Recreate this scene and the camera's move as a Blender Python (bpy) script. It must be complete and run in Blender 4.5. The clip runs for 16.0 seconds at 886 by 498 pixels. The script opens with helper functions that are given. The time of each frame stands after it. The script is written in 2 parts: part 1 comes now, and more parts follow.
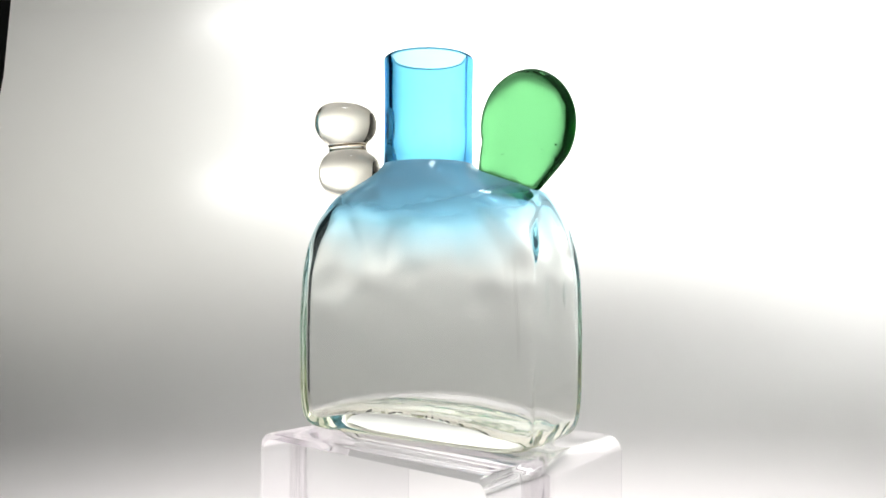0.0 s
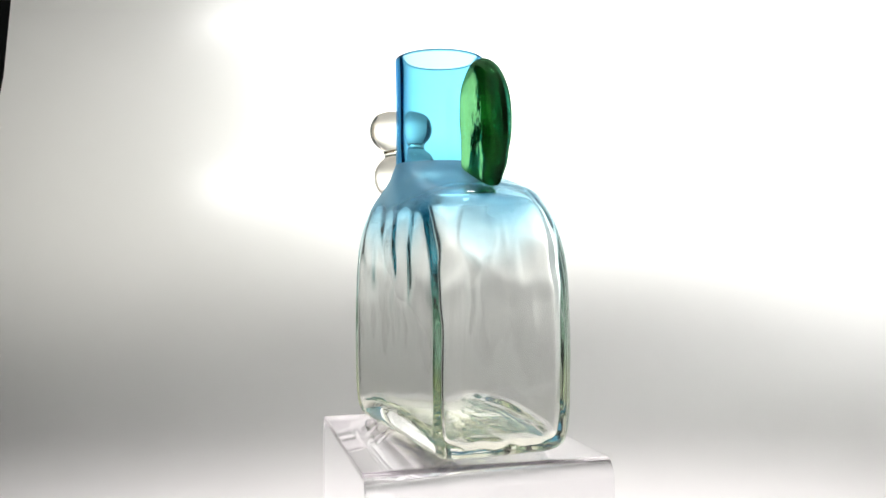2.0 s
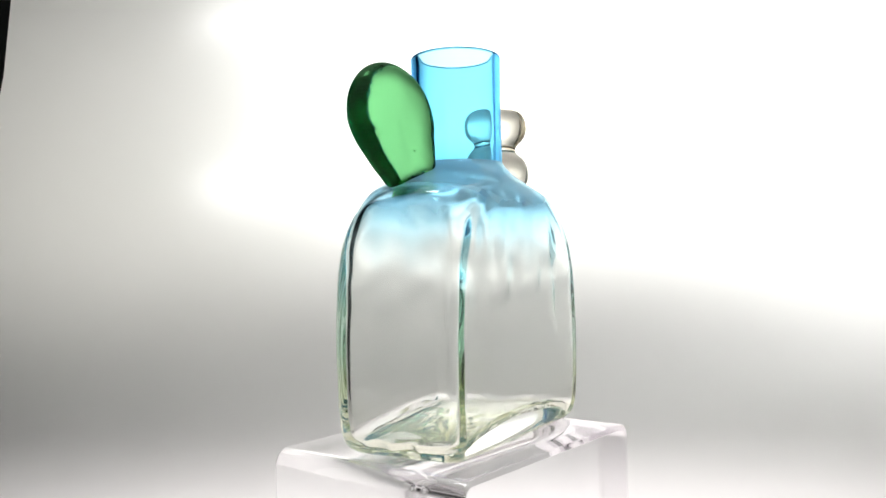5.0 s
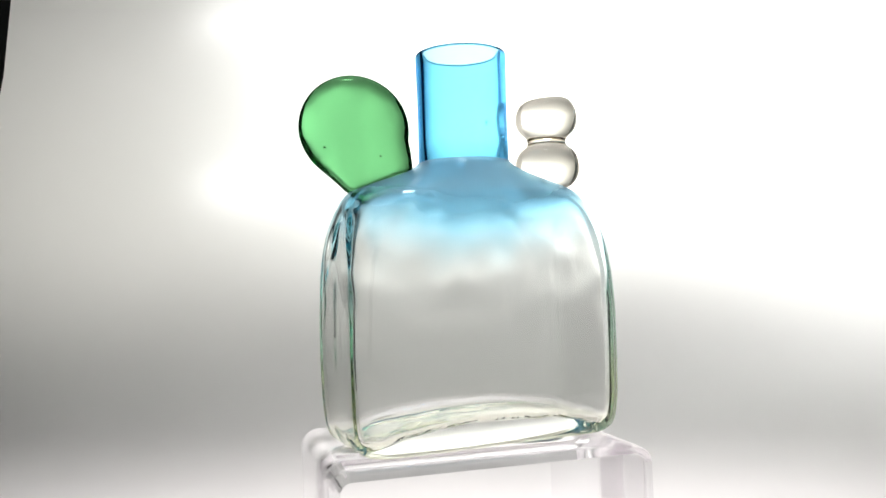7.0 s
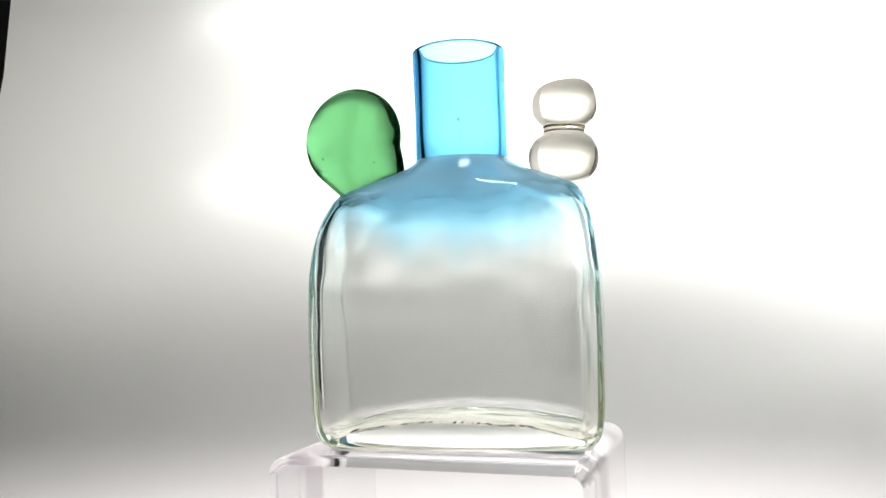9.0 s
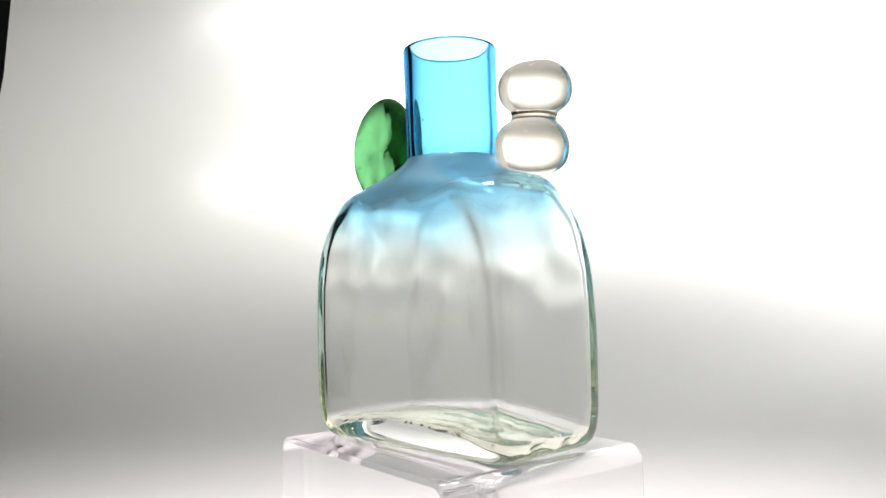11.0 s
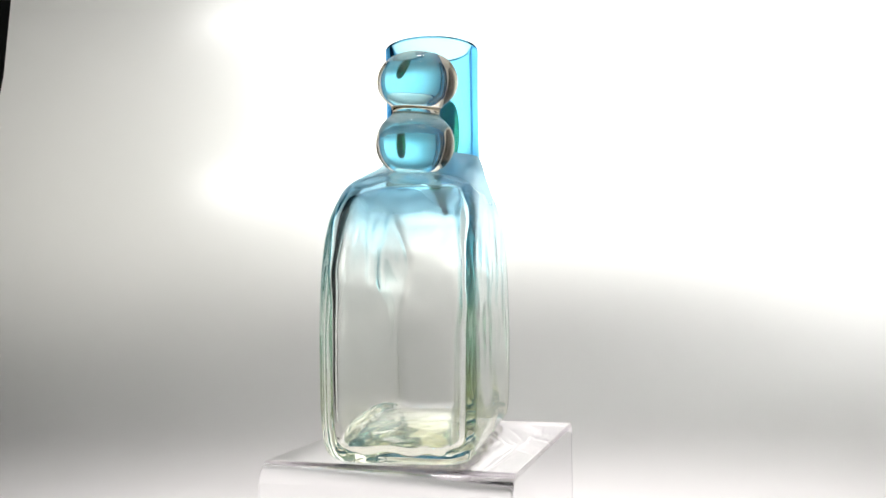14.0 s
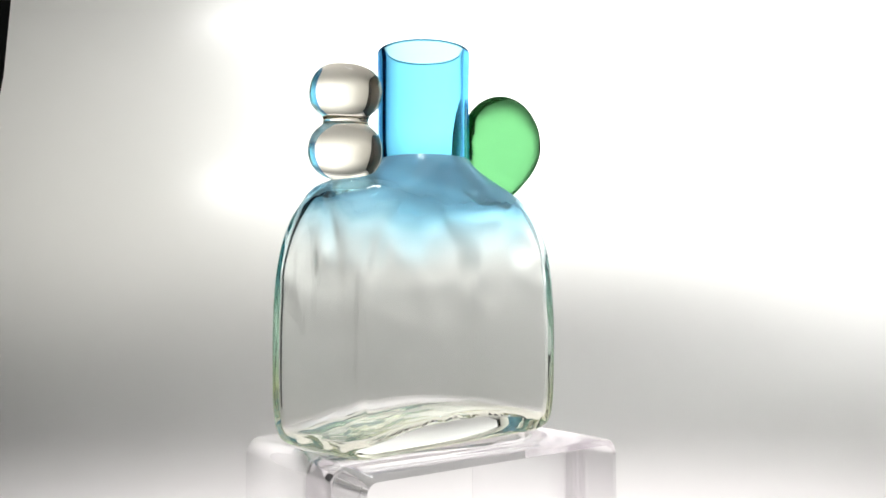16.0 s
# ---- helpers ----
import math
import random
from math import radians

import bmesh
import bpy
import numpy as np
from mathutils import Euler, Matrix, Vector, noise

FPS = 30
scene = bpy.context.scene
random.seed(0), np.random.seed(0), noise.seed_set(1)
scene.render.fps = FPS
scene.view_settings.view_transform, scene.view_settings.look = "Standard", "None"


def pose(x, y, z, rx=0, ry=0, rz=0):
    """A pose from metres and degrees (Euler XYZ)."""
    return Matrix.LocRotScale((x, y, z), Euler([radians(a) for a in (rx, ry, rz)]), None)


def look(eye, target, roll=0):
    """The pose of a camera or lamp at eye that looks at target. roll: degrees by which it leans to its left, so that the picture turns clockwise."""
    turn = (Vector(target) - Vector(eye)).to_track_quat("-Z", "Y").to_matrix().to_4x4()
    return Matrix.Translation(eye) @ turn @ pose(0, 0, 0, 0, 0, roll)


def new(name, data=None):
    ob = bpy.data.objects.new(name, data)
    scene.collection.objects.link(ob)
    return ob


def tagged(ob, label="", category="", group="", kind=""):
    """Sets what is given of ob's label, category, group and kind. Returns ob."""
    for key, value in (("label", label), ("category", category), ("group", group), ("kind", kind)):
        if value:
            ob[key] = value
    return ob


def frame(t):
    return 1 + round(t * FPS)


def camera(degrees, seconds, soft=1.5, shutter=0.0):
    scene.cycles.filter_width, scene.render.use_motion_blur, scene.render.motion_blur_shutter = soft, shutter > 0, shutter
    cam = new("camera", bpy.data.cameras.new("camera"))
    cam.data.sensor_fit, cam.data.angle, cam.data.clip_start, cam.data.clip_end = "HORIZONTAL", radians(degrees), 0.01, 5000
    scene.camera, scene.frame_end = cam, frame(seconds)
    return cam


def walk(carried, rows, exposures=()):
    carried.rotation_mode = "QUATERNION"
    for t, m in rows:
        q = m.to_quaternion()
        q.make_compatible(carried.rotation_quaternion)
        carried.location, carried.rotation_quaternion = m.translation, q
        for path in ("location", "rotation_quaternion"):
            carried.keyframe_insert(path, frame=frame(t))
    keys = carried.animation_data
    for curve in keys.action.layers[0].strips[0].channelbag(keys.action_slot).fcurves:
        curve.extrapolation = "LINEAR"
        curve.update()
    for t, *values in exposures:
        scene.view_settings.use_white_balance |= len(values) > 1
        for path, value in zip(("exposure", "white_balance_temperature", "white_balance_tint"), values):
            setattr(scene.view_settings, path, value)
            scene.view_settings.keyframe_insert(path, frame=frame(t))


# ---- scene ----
cam = camera(56.98, 16.0, soft=1.5)
STAND_H = 0.10                      # height of the riser's top over the sweep
EYE = (0.0, -0.4253, STAND_H + 0.0812)
AIM = (EYE[0] - 0.00106, EYE[1] + 1.0, EYE[2] + 0.03764)
walk(cam, [(0.0, look(EYE, AIM, -0.84)), (16.0, look(EYE, AIM, -0.84))])

scene.cycles.max_bounces = scene.cycles.transmission_bounces = 48   # light crosses many glass faces
scene.cycles.glossy_bounces = 40

# ---- light: a dark studio, lamps over a white sweep ----
world = bpy.data.worlds.new("studio_world")
scene.world = world
world.use_nodes = True
world.node_tree.nodes["Background"].inputs[0].default_value = (0.55, 0.6, 0.7, 1)
world.node_tree.nodes["Background"].inputs[1].default_value = 0.02


def area_lamp(name, eye, target, sx, sy, watts, colour=(1, 1, 1), spread=180):
    data = bpy.data.lights.new(name, "AREA")
    data.shape, data.size, data.size_y = "RECTANGLE", sx, sy
    data.energy, data.color, data.spread = watts, colour, radians(spread)
    ob = new(name, data)
    ob.matrix_world = look(eye, target)
    return ob


WALL_Y = 0.80                       # the sweep's upright part
# strip lamps behind the translucent sheet, one at its far end, one under the table
area_lamp("lamp_strip_low", (0.375, WALL_Y + 0.172, 0.362), (0.375, 0.0, 0.362), 1.13, 0.04, 4.3, (0.99, 1.0, 0.94))
area_lamp("lamp_strip_high", (0.375, WALL_Y + 0.226, 0.572), (0.375, 0.0, 0.572), 1.13, 0.04, 6.3, (0.985, 1.0, 0.975))
for z in (0.325, 0.575):
    area_lamp("lamp_strip_end", (-0.31, WALL_Y + 0.045, z), (-0.31, 0.0, z), 0.10, 0.03, 0.03)
area_lamp("lamp_side", (0.92, WALL_Y + 0.34, 0.06), (0.72, 0.6, 0.10), 0.6, 0.4, 8.0, (1.0, 1.0, 0.97))
# added fill behind the sheet: stands in for spill on its left side
area_lamp("lamp_fill_left", (-0.50, WALL_Y + 0.36, 0.28), (-0.50, 0.0, 0.28), 0.6, 0.6, 2.3, (1.0, 0.99, 0.90))
area_lamp("lamp_spot", (0.0, -0.10, 0.785), (0.0, 0.0, 0.2), 0.12, 0.08, 0.9)
# added broad overhead fill, out of view, for soft shoulders and more ambient light
area_lamp("lamp_fill_top", (0.04, 0.08, 0.797), (0.04, 0.08, 0.0), 1.0, 0.85, 2.6, (1.0, 0.99, 0.97))
area_lamp("lamp_under", (0.04, 0.05, -0.30), (0.04, 0.05, 0.0), 0.55, 0.32, 3.6, (1.0, 0.925, 0.93))


# ---- materials ----
def material(name):
    m = bpy.data.materials.new(name)
    m.use_nodes = True
    nt = m.node_tree
    return m, nt, nt.nodes["Principled BSDF"]


def link(nt, a, ao, b, bi):
    nt.links.new(a.outputs[ao], b.inputs[bi])


def add_noise(nt, scale, detail=3.0, rough=0.5, stretch=(1, 1, 1)):
    co = nt.nodes.new("ShaderNodeTexCoord")
    mp = nt.nodes.new("ShaderNodeMapping")
    mp.inputs["Scale"].default_value = stretch
    tx = nt.nodes.new("ShaderNodeTexNoise")
    tx.inputs["Scale"].default_value = scale
    tx.inputs["Detail"].default_value = detail
    tx.inputs["Roughness"].default_value = rough
    link(nt, co, "Object", mp, "Vector")
    link(nt, mp, "Vector", tx, "Vector")
    return tx


def add_bump(nt, bsdf, height, strength, distance):
    b = nt.nodes.new("ShaderNodeBump")
    b.inputs["Strength"].default_value = strength
    b.inputs["Distance"].default_value = distance
    link(nt, height, "Fac", b, "Height")
    link(nt, b, "Normal", bsdf, "Normal")


def glass_node(nt, ior, rough):
    """Clear or coloured glass: Fresnel gloss over refraction, the gloss tinted for light that runs on inside the wall."""
    fr = nt.nodes.new("ShaderNodeFresnel")
    rf = nt.nodes.new("ShaderNodeBsdfRefraction")
    gl = nt.nodes.new("ShaderNodeBsdfGlossy")
    mx = nt.nodes.new("ShaderNodeMixShader")
    fr.inputs["IOR"].default_value = rf.inputs["IOR"].default_value = ior
    rf.inputs["Roughness"].default_value = gl.inputs["Roughness"].default_value = rough
    link(nt, fr, "Fac", mx, 0)
    link(nt, rf, "BSDF", mx, 1)
    link(nt, gl, "BSDF", mx, 2)
    link(nt, mx, "Shader", nt.nodes["Material Output"], "Surface")
    return fr, rf, gl


def glass(name, colour, inner, ior=1.5, rough=0.0, bump=None):
    """colour: what one wall, with its two faces, lets through; inner: what one inner reflection leaves."""
    m, nt, b = material(name)
    nt.nodes.remove(b)
    fr, rf, gl = glass_node(nt, ior, rough)
    rf.inputs["Color"].default_value = (*[c ** 0.5 for c in colour], 1)
    gl.inputs["Color"].default_value = (*inner, 1)
    if bump:
        n = add_noise(nt, bump[0], 2.0)
        for node in (fr, rf, gl):
            add_bump(nt, node, n, bump[1], bump[2])
    return m


BLUE = (0.43, 0.82, 0.98)
SHOULDER = (0.385, 0.685, 0.83)
CLEAR = (0.905, 0.911, 0.902)
BASE = (0.78, 0.79, 0.67)            # the thick bottom


def body_glass():
    """Clear glass with a blue overlay that fades down from the neck."""
    m, nt, b = material("clear_glass_blue_overlay")
    nt.nodes.remove(b)
    fr, rf, gl = glass_node(nt, 1.5, 0.0)
    co = nt.nodes.new("ShaderNodeTexCoord")
    sep = nt.nodes.new("ShaderNodeSeparateXYZ")
    link(nt, co, "Object", sep, "Vector")
    n = add_noise(nt, 45.0, 3.0, 0.5, (1, 1, 0.35))
    wob = nt.nodes.new("ShaderNodeMath")
    wob.operation = "MULTIPLY_ADD"
    wob.inputs[1].default_value = 0.020
    link(nt, n, "Fac", wob, 0)
    link(nt, sep, "Z", wob, 2)
    ramp = nt.nodes.new("ShaderNodeMapRange")
    ramp.interpolation_type = "SMOOTHSTEP"
    ramp.inputs["From Min"].default_value = 0.092
    ramp.inputs["From Max"].default_value = 0.139
    flat = nt.nodes.new("ShaderNodeCombineXYZ")
    link(nt, sep, "X", flat, "X")
    link(nt, sep, "Y", flat, "Y")
    far = nt.nodes.new("ShaderNodeVectorMath")
    far.operation = "LENGTH"
    link(nt, flat, "Vector", far, 0)
    drop = nt.nodes.new("ShaderNodeMapRange")
    drop.inputs["From Min"].default_value = 0.045
    drop.inputs["From Max"].default_value = 0.072
    drop.inputs["To Max"].default_value = 0.016
    link(nt, far, "Value", drop, "Value")
    less = nt.nodes.new("ShaderNodeMath")
    less.operation = "SUBTRACT"
    link(nt, wob, "Value", less, 0)
    link(nt, drop, "Result", less, 1)
    link(nt, less, "Value", ramp, "Value")
    mix = nt.nodes.new("ShaderNodeMix")
    mix.data_type = "RGBA"
    deep = nt.nodes.new("ShaderNodeMapRange")
    deep.inputs["From Min"].default_value = 0.0025
    deep.inputs["From Max"].default_value = 0.0060
    link(nt, sep, "Z", deep, "Value")
    wall = nt.nodes.new("ShaderNodeMix")
    wall.data_type = "RGBA"
    wall.inputs["A"].default_value = (*[c ** 0.5 for c in BASE], 1)
    wall.inputs["B"].default_value = (*[c ** 0.5 for c in CLEAR], 1)
    link(nt, deep, "Result", wall, "Factor")
    link(nt, wall, "Result", mix, "A")
    mix.inputs["B"].default_value = (*[c ** 0.5 for c in SHOULDER], 1)
    link(nt, ramp, "Result", mix, "Factor")
    link(nt, mix, "Result", rf, "Color")
    run = nt.nodes.new("ShaderNodeMix")
    run.data_type = "RGBA"
    foot = nt.nodes.new("ShaderNodeMapRange")
    foot.inputs["From Min"].default_value = 0.010
    foot.inputs["From Max"].default_value = 0.045
    link(nt, sep, "Z", foot, "Value")
    tone = nt.nodes.new("ShaderNodeMix")
    tone.data_type = "RGBA"
    tone.inputs["A"].default_value = (0.950, 0.950, 0.895, 1)
    tone.inputs["B"].default_value = (0.932, 0.966, 0.947, 1)
    link(nt, foot, "Result", tone, "Factor")
    link(nt, tone, "Result", run, "A")
    run.inputs["B"].default_value = (0.68, 0.865, 0.925, 1)
    # light that runs on inside the wall carries the blue further down
    carry = nt.nodes.new("ShaderNodeMapRange")
    carry.inputs["From Min"].default_value = 0.062
    carry.inputs["From Max"].default_value = 0.132
    link(nt, sep, "Z", carry, "Value")
    link(nt, carry, "Result", run, "Factor")
    link(nt, run, "Result", gl, "Color")
    # the overlay is faintly milky
    haze = nt.nodes.new("ShaderNodeMapRange")
    haze.inputs["From Min"].default_value = 0.35
    haze.inputs["From Max"].default_value = 1.0
    haze.inputs["To Max"].default_value = 0.06
    link(nt, ramp, "Result", haze, "Value")
    link(nt, haze, "Result", rf, "Roughness")
    df = nt.nodes.new("ShaderNodeBsdfDiffuse")
    tl = nt.nodes.new("ShaderNodeBsdfTranslucent")
    both, opal = nt.nodes.new("ShaderNodeMixShader"), nt.nodes.new("ShaderNodeMixShader")
    for node in (df, tl):
        node.inputs["Color"].default_value = (0.40, 0.68, 0.86, 1)
    link(nt, df, "BSDF", both, 1)
    link(nt, tl, "BSDF", both, 2)
    milk = nt.nodes.new("ShaderNodeMapRange")
    milk.interpolation_type = "SMOOTHSTEP"
    milk.inputs["From Min"].default_value = 0.62
    milk.inputs["From Max"].default_value = 1.0
    milk.inputs["To Max"].default_value = 0.34
    link(nt, ramp, "Result", milk, "Value")
    link(nt, milk, "Result", opal, 0)
    out = nt.nodes["Material Output"]
    clear = out.inputs["Surface"].links[0].from_node
    link(nt, clear, "Shader", opal, 1)
    link(nt, both, "Shader", opal, 2)
    link(nt, opal, "Shader", out, "Surface")
    return m


M_BODY = body_glass()
M_NECK = glass("blue_glass", BLUE, (0.22, 0.54, 0.82), bump=(60, 0.05, 0.001))
M_GREEN = glass("green_glass", (0.13, 0.40, 0.165), (0.14, 0.32, 0.16), bump=(150, 0.35, 0.001))
M_BALL = glass("smoky_clear_glass", (0.89, 0.86, 0.78), (0.72, 0.68, 0.60))
M_ACRYL = glass("clear_acrylic", (0.975, 0.975, 0.98), (0.95, 0.945, 0.95), 1.49, 0.0)


def dusty(m, share):
    """Handled acrylic: a film of dust and fine scratches that catches light."""
    nt = m.node_tree
    out = nt.nodes["Material Output"]
    clear = out.inputs["Surface"].links[0].from_node
    df, tl = nt.nodes.new("ShaderNodeBsdfDiffuse"), nt.nodes.new("ShaderNodeBsdfTranslucent")
    both, film = nt.nodes.new("ShaderNodeMixShader"), nt.nodes.new("ShaderNodeMixShader")
    for node in (df, tl):
        node.inputs["Color"].default_value = (0.90, 0.875, 0.875, 1)
    n = add_noise(nt, 70.0, 5.0, 0.65)
    amount = nt.nodes.new("ShaderNodeMapRange")
    amount.inputs["From Min"].default_value = 0.3
    amount.inputs["From Max"].default_value = 0.7
    amount.inputs["To Min"].default_value = share * 0.7
    amount.inputs["To Max"].default_value = share * 1.3
    link(nt, n, "Fac", amount, "Value")
    link(nt, df, "BSDF", both, 1)
    link(nt, tl, "BSDF", both, 2)
    link(nt, amount, "Result", film, 0)
    link(nt, clear, "Shader", film, 1)
    link(nt, both, "Shader", film, 2)
    link(nt, film, "Shader", out, "Surface")


dusty(M_ACRYL, 0.012)


def sweep_material():
    m, nt, b = material("translucent_white_acrylic")
    n = add_noise(nt, 6.0, 4.0)
    mix = nt.nodes.new("ShaderNodeMix")
    mix.data_type = "RGBA"
    mix.inputs["A"].default_value = (0.80, 0.80, 0.79, 1)
    mix.inputs["B"].default_value = (0.84, 0.835, 0.83, 1)
    link(nt, n, "Fac", mix, "Factor")
    link(nt, mix, "Result", b, "Base Color")
    b.inputs["Roughness"].default_value = 0.5
    add_bump(nt, b, add_noise(nt, 900.0, 2.0), 0.03, 0.0003)
    tr = nt.nodes.new("ShaderNodeBsdfTranslucent")
    link(nt, mix, "Result", tr, "Color")
    mx = nt.nodes.new("ShaderNodeMixShader")
    mx.inputs[0].default_value = 0.5
    out = nt.nodes["Material Output"]
    link(nt, b, "BSDF", mx, 1)
    link(nt, tr, "BSDF", mx, 2)
    link(nt, mx, "Shader", out, "Surface")
    return m


M_SWEEP = sweep_material()


# for the added, unseen reflector panels round the set
def panel_material():
    m, nt, b = material("white_reflector_panel")
    n = add_noise(nt, 8.0, 4.0)
    mix = nt.nodes.new("ShaderNodeMix")
    mix.data_type = "RGBA"
    mix.inputs["A"].default_value = (0.82, 0.82, 0.81, 1)
    mix.inputs["B"].default_value = (0.86, 0.855, 0.85, 1)
    link(nt, n, "Fac", mix, "Factor")
    link(nt, mix, "Result", b, "Base Color")
    b.inputs["Roughness"].default_value = 0.8
    return m


M_PANEL = panel_material()


def dark_material():
    m, nt, b = material("dark_studio_paint")
    n = add_noise(nt, 3.0, 4.0)
    mix = nt.nodes.new("ShaderNodeMix")
    mix.data_type = "RGBA"
    mix.inputs["A"].default_value = (0.03, 0.03, 0.032, 1)
    mix.inputs["B"].default_value = (0.05, 0.048, 0.046, 1)
    link(nt, n, "Fac", mix, "Factor")
    link(nt, mix, "Result", b, "Base Color")
    b.inputs["Roughness"].default_value = 0.85
    return m


M_DARK = dark_material()


# ---- mesh helpers ----
def part(name, bm, mat, parent=None, label="", smooth=True):
    """One mesh object, under a thing or a part."""
    me = bpy.data.meshes.new(name)
    bm.normal_update()
    bm.to_mesh(me)
    bm.free()
    me.materials.append(mat)
    if smooth:
        for p in me.polygons:
            p.use_smooth = True
    ob = new(name, me)
    ob.parent = parent
    if label:
        tagged(ob, label)
    return ob


def loft(bm, rings, cap_first=False, cap_last=False, flip=False):
    """Quads between closed rings of equal count; a ring with one point closes to a tip."""
    made = [[bm.verts.new(p) for p in r] for r in rings]

    def face(vs):
        bm.faces.new(vs[::-1] if flip else vs)

    for a, b in zip(made, made[1:]):
        n = max(len(a), len(b))
        for i in range(n):
            j = (i + 1) % n
            if len(a) == 1:
                face([a[0], b[j], b[i]])
            elif len(b) == 1:
                face([a[i], a[j], b[0]])
            else:
                face([a[i], a[j], b[j], b[i]])
    if cap_first:
        face(made[0][::-1])
    if cap_last:
        face(made[-1])


def smooth_lerp(x, xs, ys):
    """Cubic (Catmull-Rom) reading of a small table."""
    if x <= xs[0]:
        return ys[0]
    if x >= xs[-1]:
        return ys[-1]
    k = max(i for i in range(len(xs) - 1) if xs[i] <= x)
    h = xs[k + 1] - xs[k]
    t = (x - xs[k]) / h

    def slope(i):
        if i <= 0:
            return (ys[1] - ys[0]) / (xs[1] - xs[0])
        if i >= len(xs) - 1:
            return (ys[-1] - ys[-2]) / (xs[-1] - xs[-2])
        a = (ys[i] - ys[i - 1]) / (xs[i] - xs[i - 1])
        b = (ys[i + 1] - ys[i]) / (xs[i + 1] - xs[i])
        return 0.0 if a * b <= 0 else 2 * a * b / (a + b)

    m0, m1 = slope(k) * h, slope(k + 1) * h
    return ((2 * t**3 - 3 * t**2 + 1) * ys[k] + (t**3 - 2 * t**2 + t) * m0
            + (-2 * t**3 + 3 * t**2) * ys[k + 1] + (t**3 - t**2) * m1)


# ---- setting ----
def build_sweep():
    """White sheet: flat on the table, curved up into a back wall."""
    bm = bmesh.new()
    prof = [(-1.0, 0.0), (-0.4, 0.0), (0.1, 0.0)]
    rad = 0.30
    y0 = WALL_Y - rad
    for i in range(33):
        a = math.pi / 2 * i / 32
        prof.append((y0 + rad * math.sin(a), rad - rad * math.cos(a)))
    prof += [(WALL_Y, 0.5), (WALL_Y, 0.7), (WALL_Y, 1.25)]
    nx = 24
    rows = []
    for y, z in prof:
        left = -0.70 + 0.055 * min(1.0, max(0.0, (z - 0.30) / 0.3))
        right = 1.7
        rows.append([bm.verts.new((left + (right - left) * i / nx, y, z)) for i in range(nx + 1)])
    for a, b in zip(rows, rows[1:]):
        for i in range(nx):
            bm.faces.new([a[i], a[i + 1], b[i + 1], b[i]])
    ob = part("backdrop", bm, M_SWEEP)
    tagged(ob, "seamless translucent white sheet curving up into a glowing wall", "backdrop", kind="structure")


def build_room():
    """Dark studio around the set."""
    def slab(name, lo, hi, label):
        bm = bmesh.new()
        bmesh.ops.create_cube(bm, size=1.0)
        for v in bm.verts:
            v.co = Vector([(lo[i] + hi[i]) / 2 + v.co[i] * (hi[i] - lo[i]) for i in range(3)])
        tagged(part(name, bm, M_DARK, smooth=False), label, name.split("_")[0], kind="structure")

    slab("floor", (-2.1, -2.6, -0.56), (2.1, 2.1, -0.50), "dark matt studio floor")
    slab("wall_north", (-2.1, 2.0, -0.50), (2.1, 2.1, 2.3), "dark matt studio wall behind the backdrop")
    slab("wall_south", (-2.1, -2.6, -0.50), (2.1, -2.5, 2.3), "dark matt studio wall behind the camera")
    slab("wall_west", (-2.1, -2.5, -0.50), (-2.0, 2.0, 2.3), "dark matt studio side wall")
    slab("wall_east", (2.0, -2.5, -0.50), (2.1, 2.0, 2.3), "dark matt studio side wall")
    slab("ceiling", (-2.1, -2.6, 2.3), (2.1, 2.1, 2.4), "dark matt studio ceiling")


def build_reflectors():
    """White reflectors added out of view at sides, top and front, to brighten the glass edges."""
    def panel(name, lo, hi, label):
        bm = bmesh.new()
        bmesh.ops.create_cube(bm, size=1.0)
        for v in bm.verts:
            v.co = Vector([(lo[i] + hi[i]) / 2 + v.co[i] * (hi[i] - lo[i]) for i in range(3)])
        tagged(part(name, bm, M_PANEL, smooth=False), label, "panel", kind="structure")

    panel("wall_reflector_west", (-0.54, -0.40, 0.0), (-0.53, 0.10, 0.80), "unseen white side reflector added to brighten the glass edges")
    panel("wall_reflector_east", (0.62, -0.40, 0.0), (0.63, 0.60, 0.80), "unseen white side reflector added to brighten the glass edges")
    # added front reflector with a slit for the lens
    for lo, hi in (((-0.54, 0.0), (-0.07, 0.80)), ((0.07, 0.0), (0.63, 0.80)), ((-0.07, 0.0), (0.07, 0.08)), ((-0.07, 0.30), (0.07, 0.80))):
        panel("wall_reflector_front", (lo[0], -0.41, lo[1]), (hi[0], -0.402, hi[1]), "unseen white front reflector added around the lens opening")
    panel("ceiling_reflector", (-0.54, -0.40, 0.802), (0.63, 0.60, 0.812), "unseen white top reflector added over the set")


build_sweep()
build_room()
build_reflectors()


# ---- acrylic riser ----
R_A, R_B, R_BEND, R_T = 0.0677, 0.0575, 0.0085, 0.0032


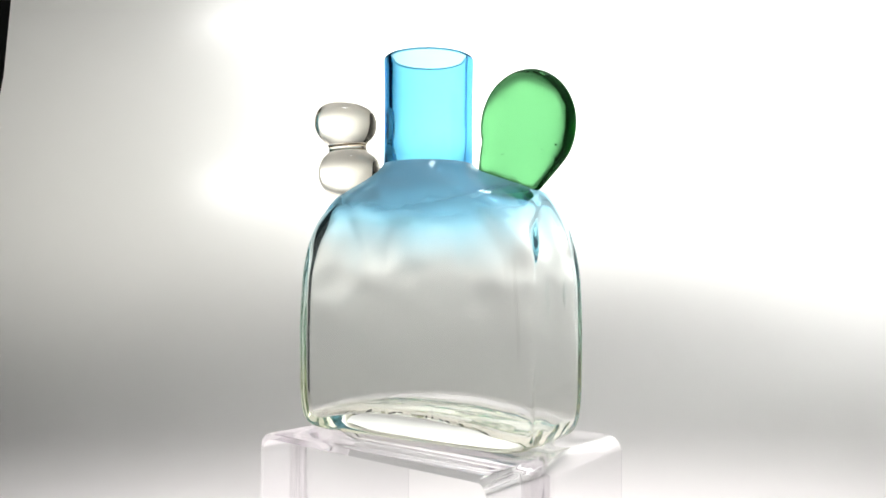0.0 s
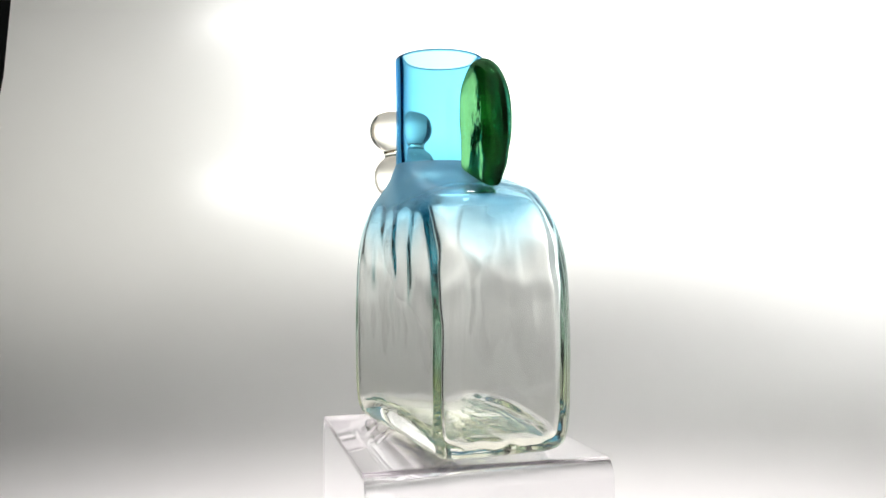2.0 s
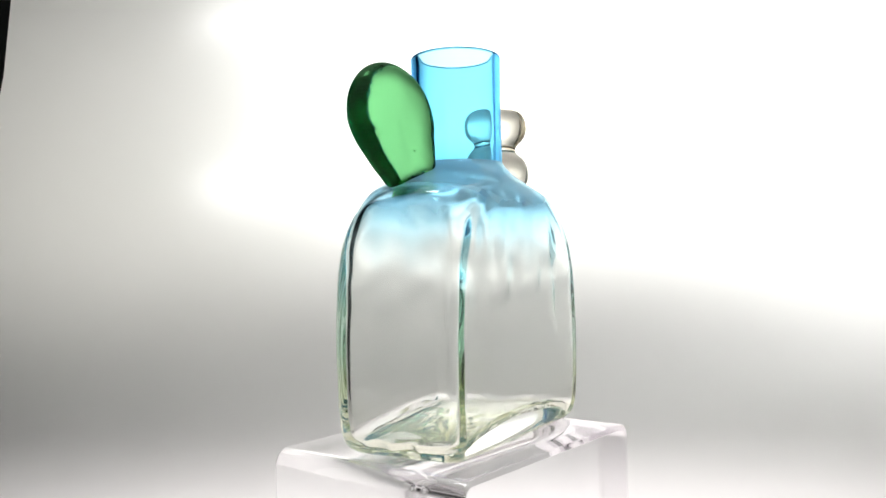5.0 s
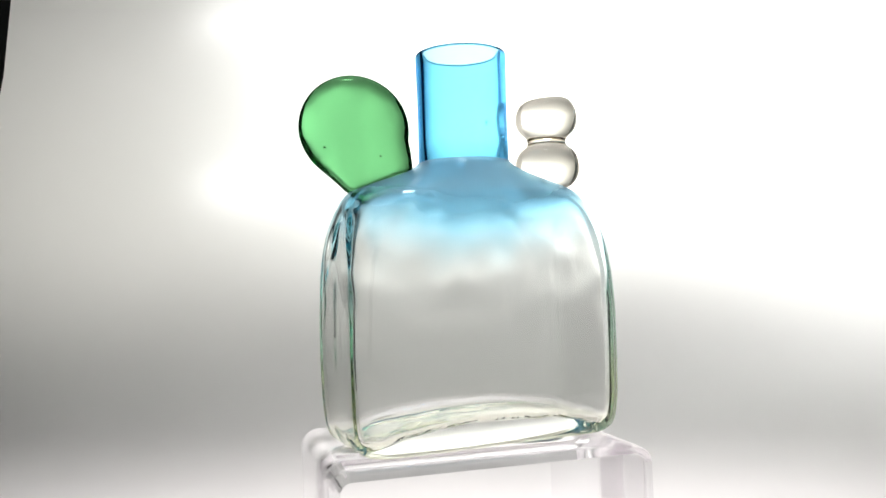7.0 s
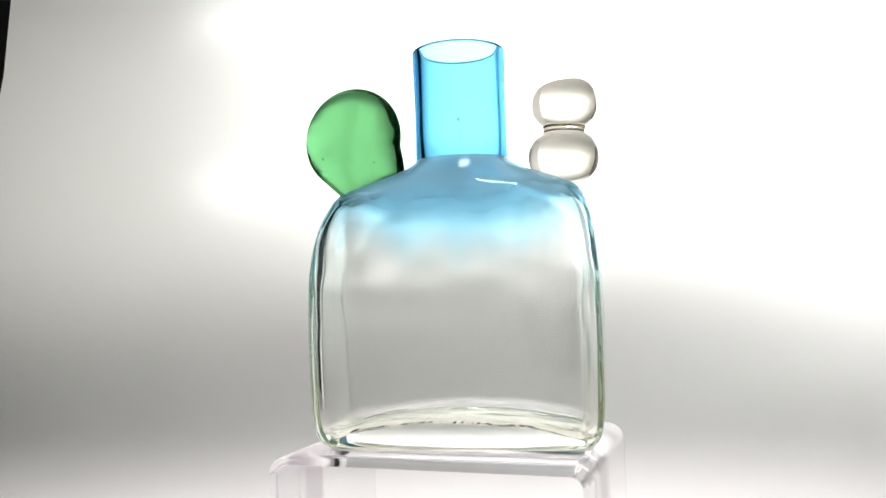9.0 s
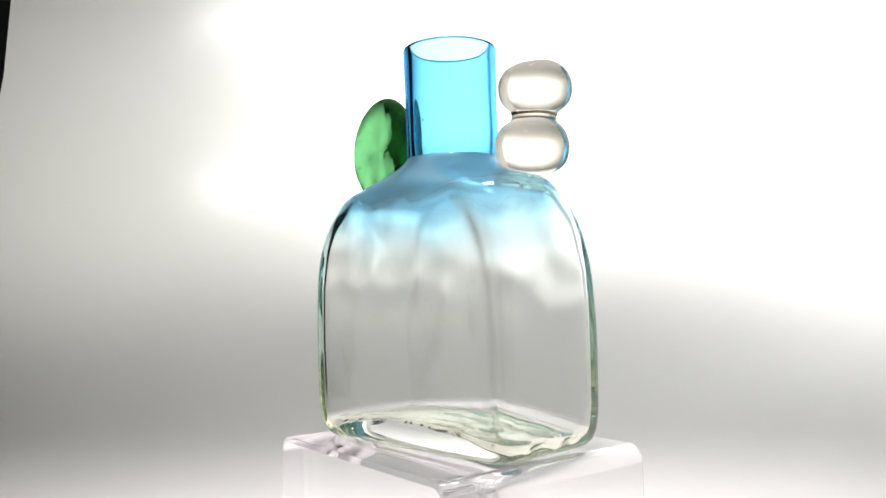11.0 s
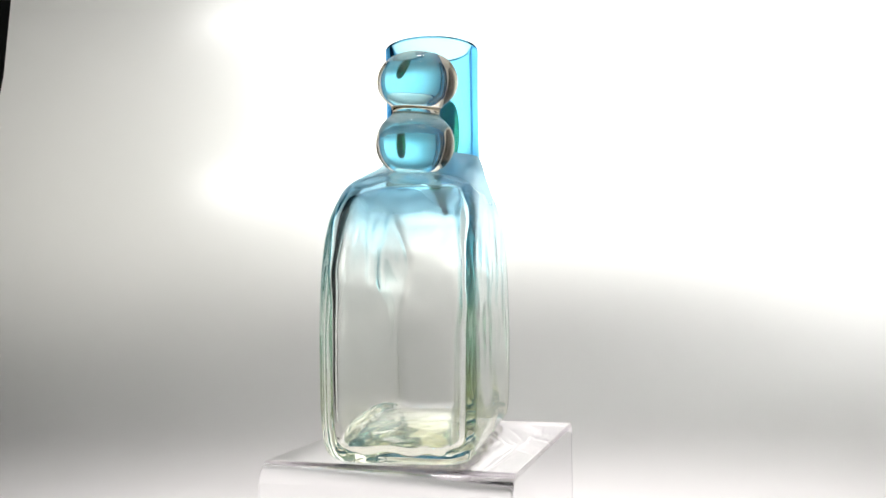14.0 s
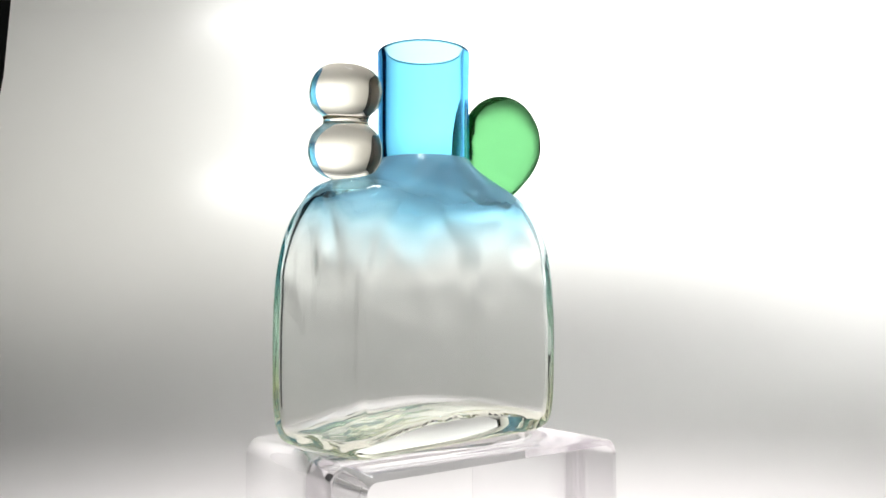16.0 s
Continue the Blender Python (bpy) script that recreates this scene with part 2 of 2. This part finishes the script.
def build_riser():
    """Clear U-shaped stand bent from one sheet: a top and two legs."""
    thing = new("display_riser")
    tagged(thing, "clear acrylic display riser bent from one thick sheet", "display riser")

    def outline(d):
        """Profile line at depth d under the outer face, from leg foot to leg foot."""
        rr = R_BEND - d
        near = 0.0005
        half = [(-R_A - rr, -STAND_H + 0.0004), (-R_A - rr, -STAND_H + 0.0004 + near), (-R_A - rr, -R_BEND - near)]
        for i in range(13):
            a = math.pi / 2 * i / 12
            half.append((-R_A - rr * math.cos(a), -R_BEND + rr * math.sin(a)))
        half.append((-R_A + near, -R_BEND + rr))
        return half + [(-x, z) for x, z in half[::-1]]

    bev = 0.0004
    lines = [outline(bev), outline(0.0), outline(R_T), outline(R_T - bev)]
    rims = [(0, R_B), (1, R_B - bev), (1, -R_B + bev), (0, -R_B), (3, -R_B), (2, -R_B + bev), (2, R_B - bev), (3, R_B)]

    def stretch(name, first, last, foot, label):
        """A run of the sheet: the section's rim drawn along the profile."""
        bm = bmesh.new()
        rings = [[(lines[k][i][0], y, lines[k][i][1]) for k, y in rims] for i in range(first, last + 1)]
        loft(bm, rings, cap_first=foot == "first", cap_last=foot == "last")
        bmesh.ops.recalc_face_normals(bm, faces=bm.faces[:])
        top = max(bm.faces, key=lambda f: f.calc_center_median().z)
        if top.normal.z < 0:
            bmesh.ops.reverse_faces(bm, faces=bm.faces[:])
        ob = part(name, bm, M_ACRYL, thing, label)
        for p in ob.data.polygons:
            p.use_smooth = abs(p.normal.y) < 0.2 and p.normal.z > -0.999
        return ob

    stretch("leg", 0, 16, "first", "clear acrylic leg with a rounded bend")
    stretch("top_plate", 16, 17, "", "flat clear acrylic top with sawn edges")
    stretch("leg", 17, 33, "last", "clear acrylic leg with a rounded bend")
    return thing


# ---- vase ----
NSEG = 208
Z_JOIN = 0.1425
ZS = [0.000, 0.0012, 0.0045, 0.0105, 0.025, 0.0525, 0.080, 0.0935, 0.105, 0.1125, 0.1180, 0.1231, 0.126, 0.130, 0.1347, 0.138, 0.1405, 0.1425]
HX = [0.0600, 0.0640, 0.0680, 0.0700, 0.0712, 0.0716, 0.0712, 0.0704, 0.0690, 0.0678, 0.0663, 0.0643, 0.0615, 0.0526, 0.0392, 0.0306, 0.0260, 0.0238]
HY = [0.0260, 0.0295, 0.0325, 0.0340, 0.0348, 0.0350, 0.0350, 0.0349, 0.0346, 0.0341, 0.0335, 0.0328, 0.0318, 0.0301, 0.0275, 0.0260, 0.0247, 0.0238]
SHAPE = [0.1, 0.05, 0.0, 0.0, 0.0, 0.0, 0.08, 0.20, 0.42, 0.68, 0.94, 1.18, 1.36, 1.60, 1.85, 2.0, 2.0, 2.0]
WALL = 0.0050                       # thick blown glass
NECK_OFF = (-0.0029, -0.0048)


def super_ring(hx, hy, shape, cx, cy, z, n=NSEG):
    """Ring in plan: a rounded rectangle (shape 0: tight corners, 1: full round ends) that turns into an ellipse (2)."""
    rc = min(hx, hy) * (0.27 + 0.67 * min(1.0, max(-0.25, shape)))
    k = 1 - min(1.0, max(0.0, shape - 1.0))
    q = n // 4
    arc = q // 2
    pts = []
    for quad, (sx, sy) in enumerate(((1, 1), (-1, 1), (-1, -1), (1, -1))):
        line = []
        st = (q - arc) // 2
        for i in range(st):
            line.append((hx, (hy - rc) * (i + 0.5) / st))
        for i in range(arc):
            a = math.pi / 2 * (i + 0.5) / arc
            line.append((hx - rc + rc * math.cos(a), hy - rc + rc * math.sin(a)))
        for i in range(q - arc - st):
            line.append(((hx - rc) * (1 - (i + 0.5) / (q - arc - st)), hy))
        if quad % 2:
            line = line[::-1]
        for x, y in line:
            a = math.atan2(y / hy, x / hx)
            u = len(pts) % q + 0.5
            even = math.pi / 2 * (q - u if quad % 2 else u) / q
            a = even + (a - even) * k
            x, y = x * k + hx * math.cos(a) * (1 - k), y * k + hy * math.sin(a) * (1 - k)
            pts.append(Vector((cx + sx * x, cy + sy * y, z)))
    return pts


def shift(z):
    k = min(1.0, max(0.0, (z - 0.122) / 0.0205))
    k = k * k * (3 - 2 * k)
    return NECK_OFF[0] * k, NECK_OFF[1] * k


def wavy(p, amp, scale, seed):
    q = p * scale + Vector((seed, seed * 0.7, -seed))
    return p + Vector((noise.noise(q), noise.noise(q + Vector((31, 7, 3))), noise.noise(q + Vector((5, 17, 43))))) * amp


def floor_z(x, y):
    """Inner face of the thick base: high in the middle, low at the ends."""
    k = max(0.0, 1 - (x / 0.067) ** 2) ** 0.9
    e = max(0.0, 1 - (y / 0.036) ** 4)
    return 0.0042 + 0.0095 * k * (0.75 + 0.25 * e)


def pit(x, y):
    """Hollows and ripples that the hot base took from its mould."""
    return 0.0022 * noise.noise(Vector((x * 50, y * 45, 3.3))) + 0.0010 * noise.noise(Vector((x * 120, y * 95, 7.1))) + 0.0010


def build_body(thing):
    bm = bmesh.new()
    zs = [0, 0.0004, 0.0012, 0.0025, 0.0045, 0.007, 0.0105, 0.015, 0.02]
    zs += [0.02 + 0.105 * i / 34 for i in range(1, 35)]
    zs += [0.125 + (Z_JOIN - 0.125) * i / 16 for i in range(1, 17)]
    outer = []
    for f in (0.06, 0.12, 0.19, 0.25, 0.32, 0.38, 0.44, 0.5, 0.56, 0.62, 0.68, 0.74, 0.79, 0.84, 0.88, 0.92, 0.97):
        foot = super_ring(HX[0], HY[0], SHAPE[0], 0, 0, 0)
        rim = min(1.0, max(0.0, (f - 0.25) / 0.4)) * min(1.0, (1 - f) / 0.12)
        outer.append([Vector((p.x * f, p.y * f, max(0.0, 0.0036 * (1 - f * f) + rim * pit(p.x * f, p.y * f)))) for p in foot])
    for z in zs:
        hx, hy, ne = smooth_lerp(z, ZS, HX), smooth_lerp(z, ZS, HY), smooth_lerp(z, ZS, SHAPE)
        ring = super_ring(hx, hy, ne, *shift(z), z)
        calm = min(1.0, z / 0.02) * min(1.0, max(0.0, (Z_JOIN - z) / 0.012))
        outer.append([wavy(p, 0.0003 * calm, 30, 2.0) for p in ring])
    loft(bm, [[Vector((0, 0, 0.0038))]] + outer)
    # inner face: wall a few millimetres in, thicker in the corners, over a domed base
    inner = []
    floor_ring = super_ring(0.0630, 0.0270, 0.3, 0, 0, 0)
    for f in (0.12, 0.3, 0.5, 0.7, 0.85, 0.94):
        inner.append([wavy(Vector((p.x * f, p.y * f, floor_z(p.x * f, p.y * f))), 0.0007, 40, 9.0) for p in floor_ring])
    izs = [0.0, 0.0008, 0.002, 0.0036, 0.006, 0.009] + [0.013 + 0.112 * i / 34 for i in range(35)]
    for z in izs:
        low = max(0.0, 1 - z / 0.006)
        zz = max(z, 0.002)
        hx = smooth_lerp(min(zz + WALL * 0.8, Z_JOIN), ZS, HX) - WALL
        hy = smooth_lerp(min(zz + WALL * 0.8, Z_JOIN), ZS, HY) - WALL * 1.25
        hx -= 0.0030 * low * low
        hy -= 0.0026 * low * low
        ne = smooth_lerp(zz, ZS, SHAPE) - 0.10 - 0.05 * min(1.0, max(0.0, (zz - 0.060) / 0.055))
        ring = super_ring(hx, hy, ne, *shift(z), z)
        lift = max(0.0, 1 - z / 0.03)
        res = []
        for p in ring:
            rag = 0.0012 * noise.noise(p * 100) + 0.0005 * noise.noise(p * 250)
            q = Vector((p.x, p.y, p.z + floor_z(p.x, p.y) * lift + rag * lift * lift))
            cloud = max(0.0, 1 - abs(z - 0.086) / 0.036)
            run = 0.0007 * noise.noise(Vector((p.x * 75, p.y * 75, p.z * 22 + 4))) * min(1.0, max(0.0, (z - 0.03) / 0.04))
            q.x += run * p.x / 0.066
            q.y += run * p.y / 0.030
            res.append(wavy(wavy(q, 0.0003, 24, 5.0), 0.0009 * cloud, 70, 8.0))
        inner.append(res)
    for z in [0.125 + (Z_JOIN - 0.125) * i / 16 for i in range(1, 17)]:
        hx = smooth_lerp(min(z + WALL * (Z_JOIN - z) / (Z_JOIN - 0.125), Z_JOIN), ZS, HX) - WALL
        calm = max(0.0, (Z_JOIN - z) / (Z_JOIN - 0.125))
        hy = smooth_lerp(min(z + WALL * calm, Z_JOIN), ZS, HY) - WALL * (1 + 0.25 * calm)
        ne = smooth_lerp(z, ZS, SHAPE) - 0.12 * calm
        inner.append([wavy(p, 0.0004 * calm, 34, 5.0) for p in super_ring(hx, hy, ne, *shift(z), z)])
    loft(bm, [[Vector((0, 0, floor_z(0, 0)))]] + inner, flip=True)
    return part("body", bm, M_BODY, thing, "clear glass flask body, blue towards the shoulder")


def build_neck(thing):
    bm = bmesh.new()
    cx, cy = NECK_OFF
    top = 0.200
    prof = []
    for i in range(13):
        z = Z_JOIN + (top - 0.0015 - Z_JOIN) * i / 12
        prof.append((0.0237 - 0.0003 * math.sin(math.pi * i / 12) + 0.0002 * i / 12, z))
    for i in range(1, 8):
        a = math.pi * i / 8
        prof.append((0.0239 - 0.0021 + 0.0021 * math.cos(a), top - 0.0015 + 0.0015 * math.sin(a)))
    for i in range(13):
        z = top - 0.0015 + (Z_JOIN - top + 0.0015) * i / 12
        prof.append((0.0198 - 0.0009 * (max(0, i - 8) / 4) ** 2, z))
    rings = [super_ring(r, r, 2.0, cx, cy, z) for r, z in prof]
    loft(bm, rings)
    neck = part("neck", bm, M_NECK, thing, "open cylindrical neck of bright blue glass")
    for a, z, r in ((98, 0.1600, 0.00040), (-75, 0.1560, 0.00030), (-120, 0.1640, 0.00028)):
        bm = bmesh.new()
        bmesh.ops.create_icosphere(bm, subdivisions=2, radius=r)
        bmesh.ops.reverse_faces(bm, faces=bm.faces[:])
        for v in bm.verts:
            v.co = Vector((v.co.x, v.co.y, v.co.z * 2.6)) + Vector((cx + 0.0215 * math.cos(radians(a)), cy + 0.0215 * math.sin(radians(a)), z))
        part("air_bubble", bm, M_NECK, neck, "tiny drawn-out air bubble in the glass")
    return neck


def build_disc(thing):
    """Flat round paddle of green glass stuck on the shoulder."""
    r, u0, z0 = 0.0275, 0.0562, 0.1581
    keys = []
    a0, a1 = math.radians(192), math.radians(-43)
    for i in range(60):
        a = a0 + (a1 - a0) * i / 59
        keys.append((r * math.cos(a), r * math.sin(a)))
    keys += [(0.0135, -0.0245), (0.0080, -0.0295), (0.0055, -0.0322), (0.0035, -0.0328), (-0.002, -0.0314), (-0.010, -0.0284),
             (-0.019, -0.0248), (-0.0268, -0.0222), (-0.0289, -0.0208), (-0.0288, -0.0175), (-0.0281, -0.0115)]
    # even steps round the outline
    P = [Vector(k) for k in keys]
    P.append(P[0])
    cum = [0.0]
    for a, b in zip(P, P[1:]):
        cum.append(cum[-1] + (b - a).length)
    n = 120
    outl = []
    for i in range(n):
        s = cum[-1] * i / n
        k = max(j for j in range(len(P) - 1) if cum[j] <= s)
        outl.append(P[k].lerp(P[k + 1], (s - cum[k]) / (cum[k + 1] - cum[k])))
    outl = [(outl[i - 1] + outl[i] * 2 + outl[(i + 1) % n]) / 4 for i in range(n)]
    steps = [0.2, 0.4, 0.6, 0.75, 0.85, 0.91, 0.95, 0.98, 0.995]
    half = 0.0073

    def lean(u, w):
        """The paddle's middle plane, twisted a little above its foot."""
        k = min(1.0, max(0.0, (w + 0.030) / 0.026))
        return -0.0057 - 0.075 * w - 0.125 * u * (0.25 + 0.75 * k)

    def place(p, f, side):
        """Point of the paddle's face at fraction f of its outline."""
        u, w = p.x * f, p.y * f + (-0.002) * (1 - f)
        thin = 1 - 0.32 * min(1.0, max(0.0, (-w - 0.002) / 0.026))
        h = half * thin * (1 - f ** (5.5 + 9 * min(1.0, max(0.0, (-p.y - 0.019) / 0.006)))) ** 0.5 * (1 + 0.06 * noise.noise(Vector((u * 90, w * 60, side * 3))))
        return Vector((u0 + u, lean(u, w) + side * h, z0 + w))

    rings = [[place(Vector((0, 0)), 0, -1)]]
    for f in steps:
        rings.append([place(p, f, -1) for p in outl])
    rings.append([place(p, 1.0, 0) for p in outl])
    for f in steps[::-1]:
        rings.append([place(p, f, 1) for p in outl])
    rings.append([place(Vector((0, 0)), 0, 1)])
    bm = bmesh.new()
    loft(bm, rings)
    bmesh.ops.recalc_face_normals(bm, faces=bm.faces[:])
    disc = part("disc_handle", bm, M_GREEN, thing, "thick round paddle of bubbly green glass")
    for u, w, d, r in ((-0.004, 0.001, 0.003, 0.0006), (-0.0125, -0.0135, -0.002, 0.0008), (0.009, -0.0125, 0.001, 0.0005),
                       (0.016, -0.010, 0.002, 0.0009), (0.014, -0.0165, -0.001, 0.0005), (-0.010, 0.014, 0.0, 0.0005), (-0.016, 0.017, 0.001, 0.0006)):
        bm = bmesh.new()
        bmesh.ops.create_icosphere(bm, subdivisions=2, radius=r * 0.6)
        bmesh.ops.reverse_faces(bm, faces=bm.faces[:])
        for v in bm.verts:
            v.co = Vector((v.co.x * 1.3, v.co.y, v.co.z)) + Vector((u0 + u, lean(u, w) + d, z0 + w))
        part("air_bubble", bm, M_GREEN, disc, "tiny air bubble trapped in the glass")
    return disc


def build_balls(thing):
    """Two squashed balls of clear glass, one on the other."""
    n = 96
    low, up = Vector((-0.0549, -0.0072, 0.1411)), Vector((-0.0562, -0.0092, 0.1682))
    waist_z, waist_r = 0.1549, 0.0107

    def ring(c, r, z, oval=1.0):
        res = []
        for i in range(n):
            a = 2 * math.pi * i / n
            p = Vector((c.x + oval * r * math.cos(a), c.y + r * math.sin(a), z))
            res.append(wavy(p, 0.0005, 60, 1.5))
        return res

    def bulb(c, r, hz, a_from, a_to, steps, crown=0.64):
        res = []
        for i in range(steps + 1):
            a = a_from + (a_to - a_from) * i / steps
            res.append((r * math.cos(a) ** (crown if a > 0 else 0.74), c.z + hz * math.copysign(abs(math.sin(a)) ** 0.95, a)))
        return res

    mid = (low + up) / 2
    # lower ball
    bm = bmesh.new()
    prof = bulb(low, 0.0176, 0.0134, -1.53, 0.85, 26)
    rings = [[Vector((low.x, low.y, low.z - 0.0137))]] + [ring(low, r, z) for r, z in prof]
    for k in (0.4, 0.75, 1.0):
        r0, zz = prof[-1]
        rings.append(ring(low.lerp(mid, k), r0 + (waist_r - r0) * (1 - (1 - k) ** 2), zz + (waist_z - zz) * k))
    loft(bm, rings)
    part("lower_ball", bm, M_BALL, thing, "squashed solid ball of clear glass")
    # upper ball
    bm = bmesh.new()
    prof = bulb(up, 0.0181, 0.0119, -0.85, 1.53, 26, 0.50)
    r0, zz = prof[0]
    rings = []
    for k in (1.0, 0.75, 0.4):
        rings.append(ring(up.lerp(mid, k), r0 + (waist_r - r0) * (1 - (1 - k) ** 2), zz + (waist_z - zz) * k, 0.92 + 0.08 * k))
    rings += [ring(up, r, z, 0.92) for r, z in prof]
    rings.append([Vector((up.x, up.y, up.z + 0.0119))])
    loft(bm, rings)
    for v in bm.verts:
        d = v.co - up
        if d.z > 0:
            v.co.z += d.z / 0.0122 * (-0.06 * d.x + 0.0009 * math.exp(-((d.x + 0.0060) ** 2 + d.y ** 2) / 0.0045 ** 2))
    part("upper_ball", bm, M_BALL, thing, "squashed solid ball of clear glass with a drawn tip")


def build_vase():
    thing = new("glass_vase")
    tagged(thing, "clear and blue glass vase with green paddle and ball handles", "vase")
    build_body(thing)
    build_neck(thing)
    build_disc(thing)
    build_balls(thing)
    return thing


riser = build_riser()
vase = build_vase()


# ---- turning ----
TURN0, SPEED = -32.08, -17.73     # degrees, degrees a second
TILT = pose(0, 0, 0, -0.14, 1.2, 0)


def motions():
    for thing, x, y, yaw in ((riser, -0.0071, 0.0044, -7.54), (vase, -0.0109, 0.0074, -0.54)):
        rows = []
        for i in range(33):
            t = i * 0.5
            z = STAND_H - 0.021 * (x + 0.0071) - 0.0025 * (y - 0.0044)
            rows.append((t, pose(0, 0.001, 0, 0, 0, TURN0 + SPEED * t) @ pose(x, y, z) @ TILT @ pose(0, 0, 0, 0, 0, yaw)))
        walk(thing, rows)


motions()
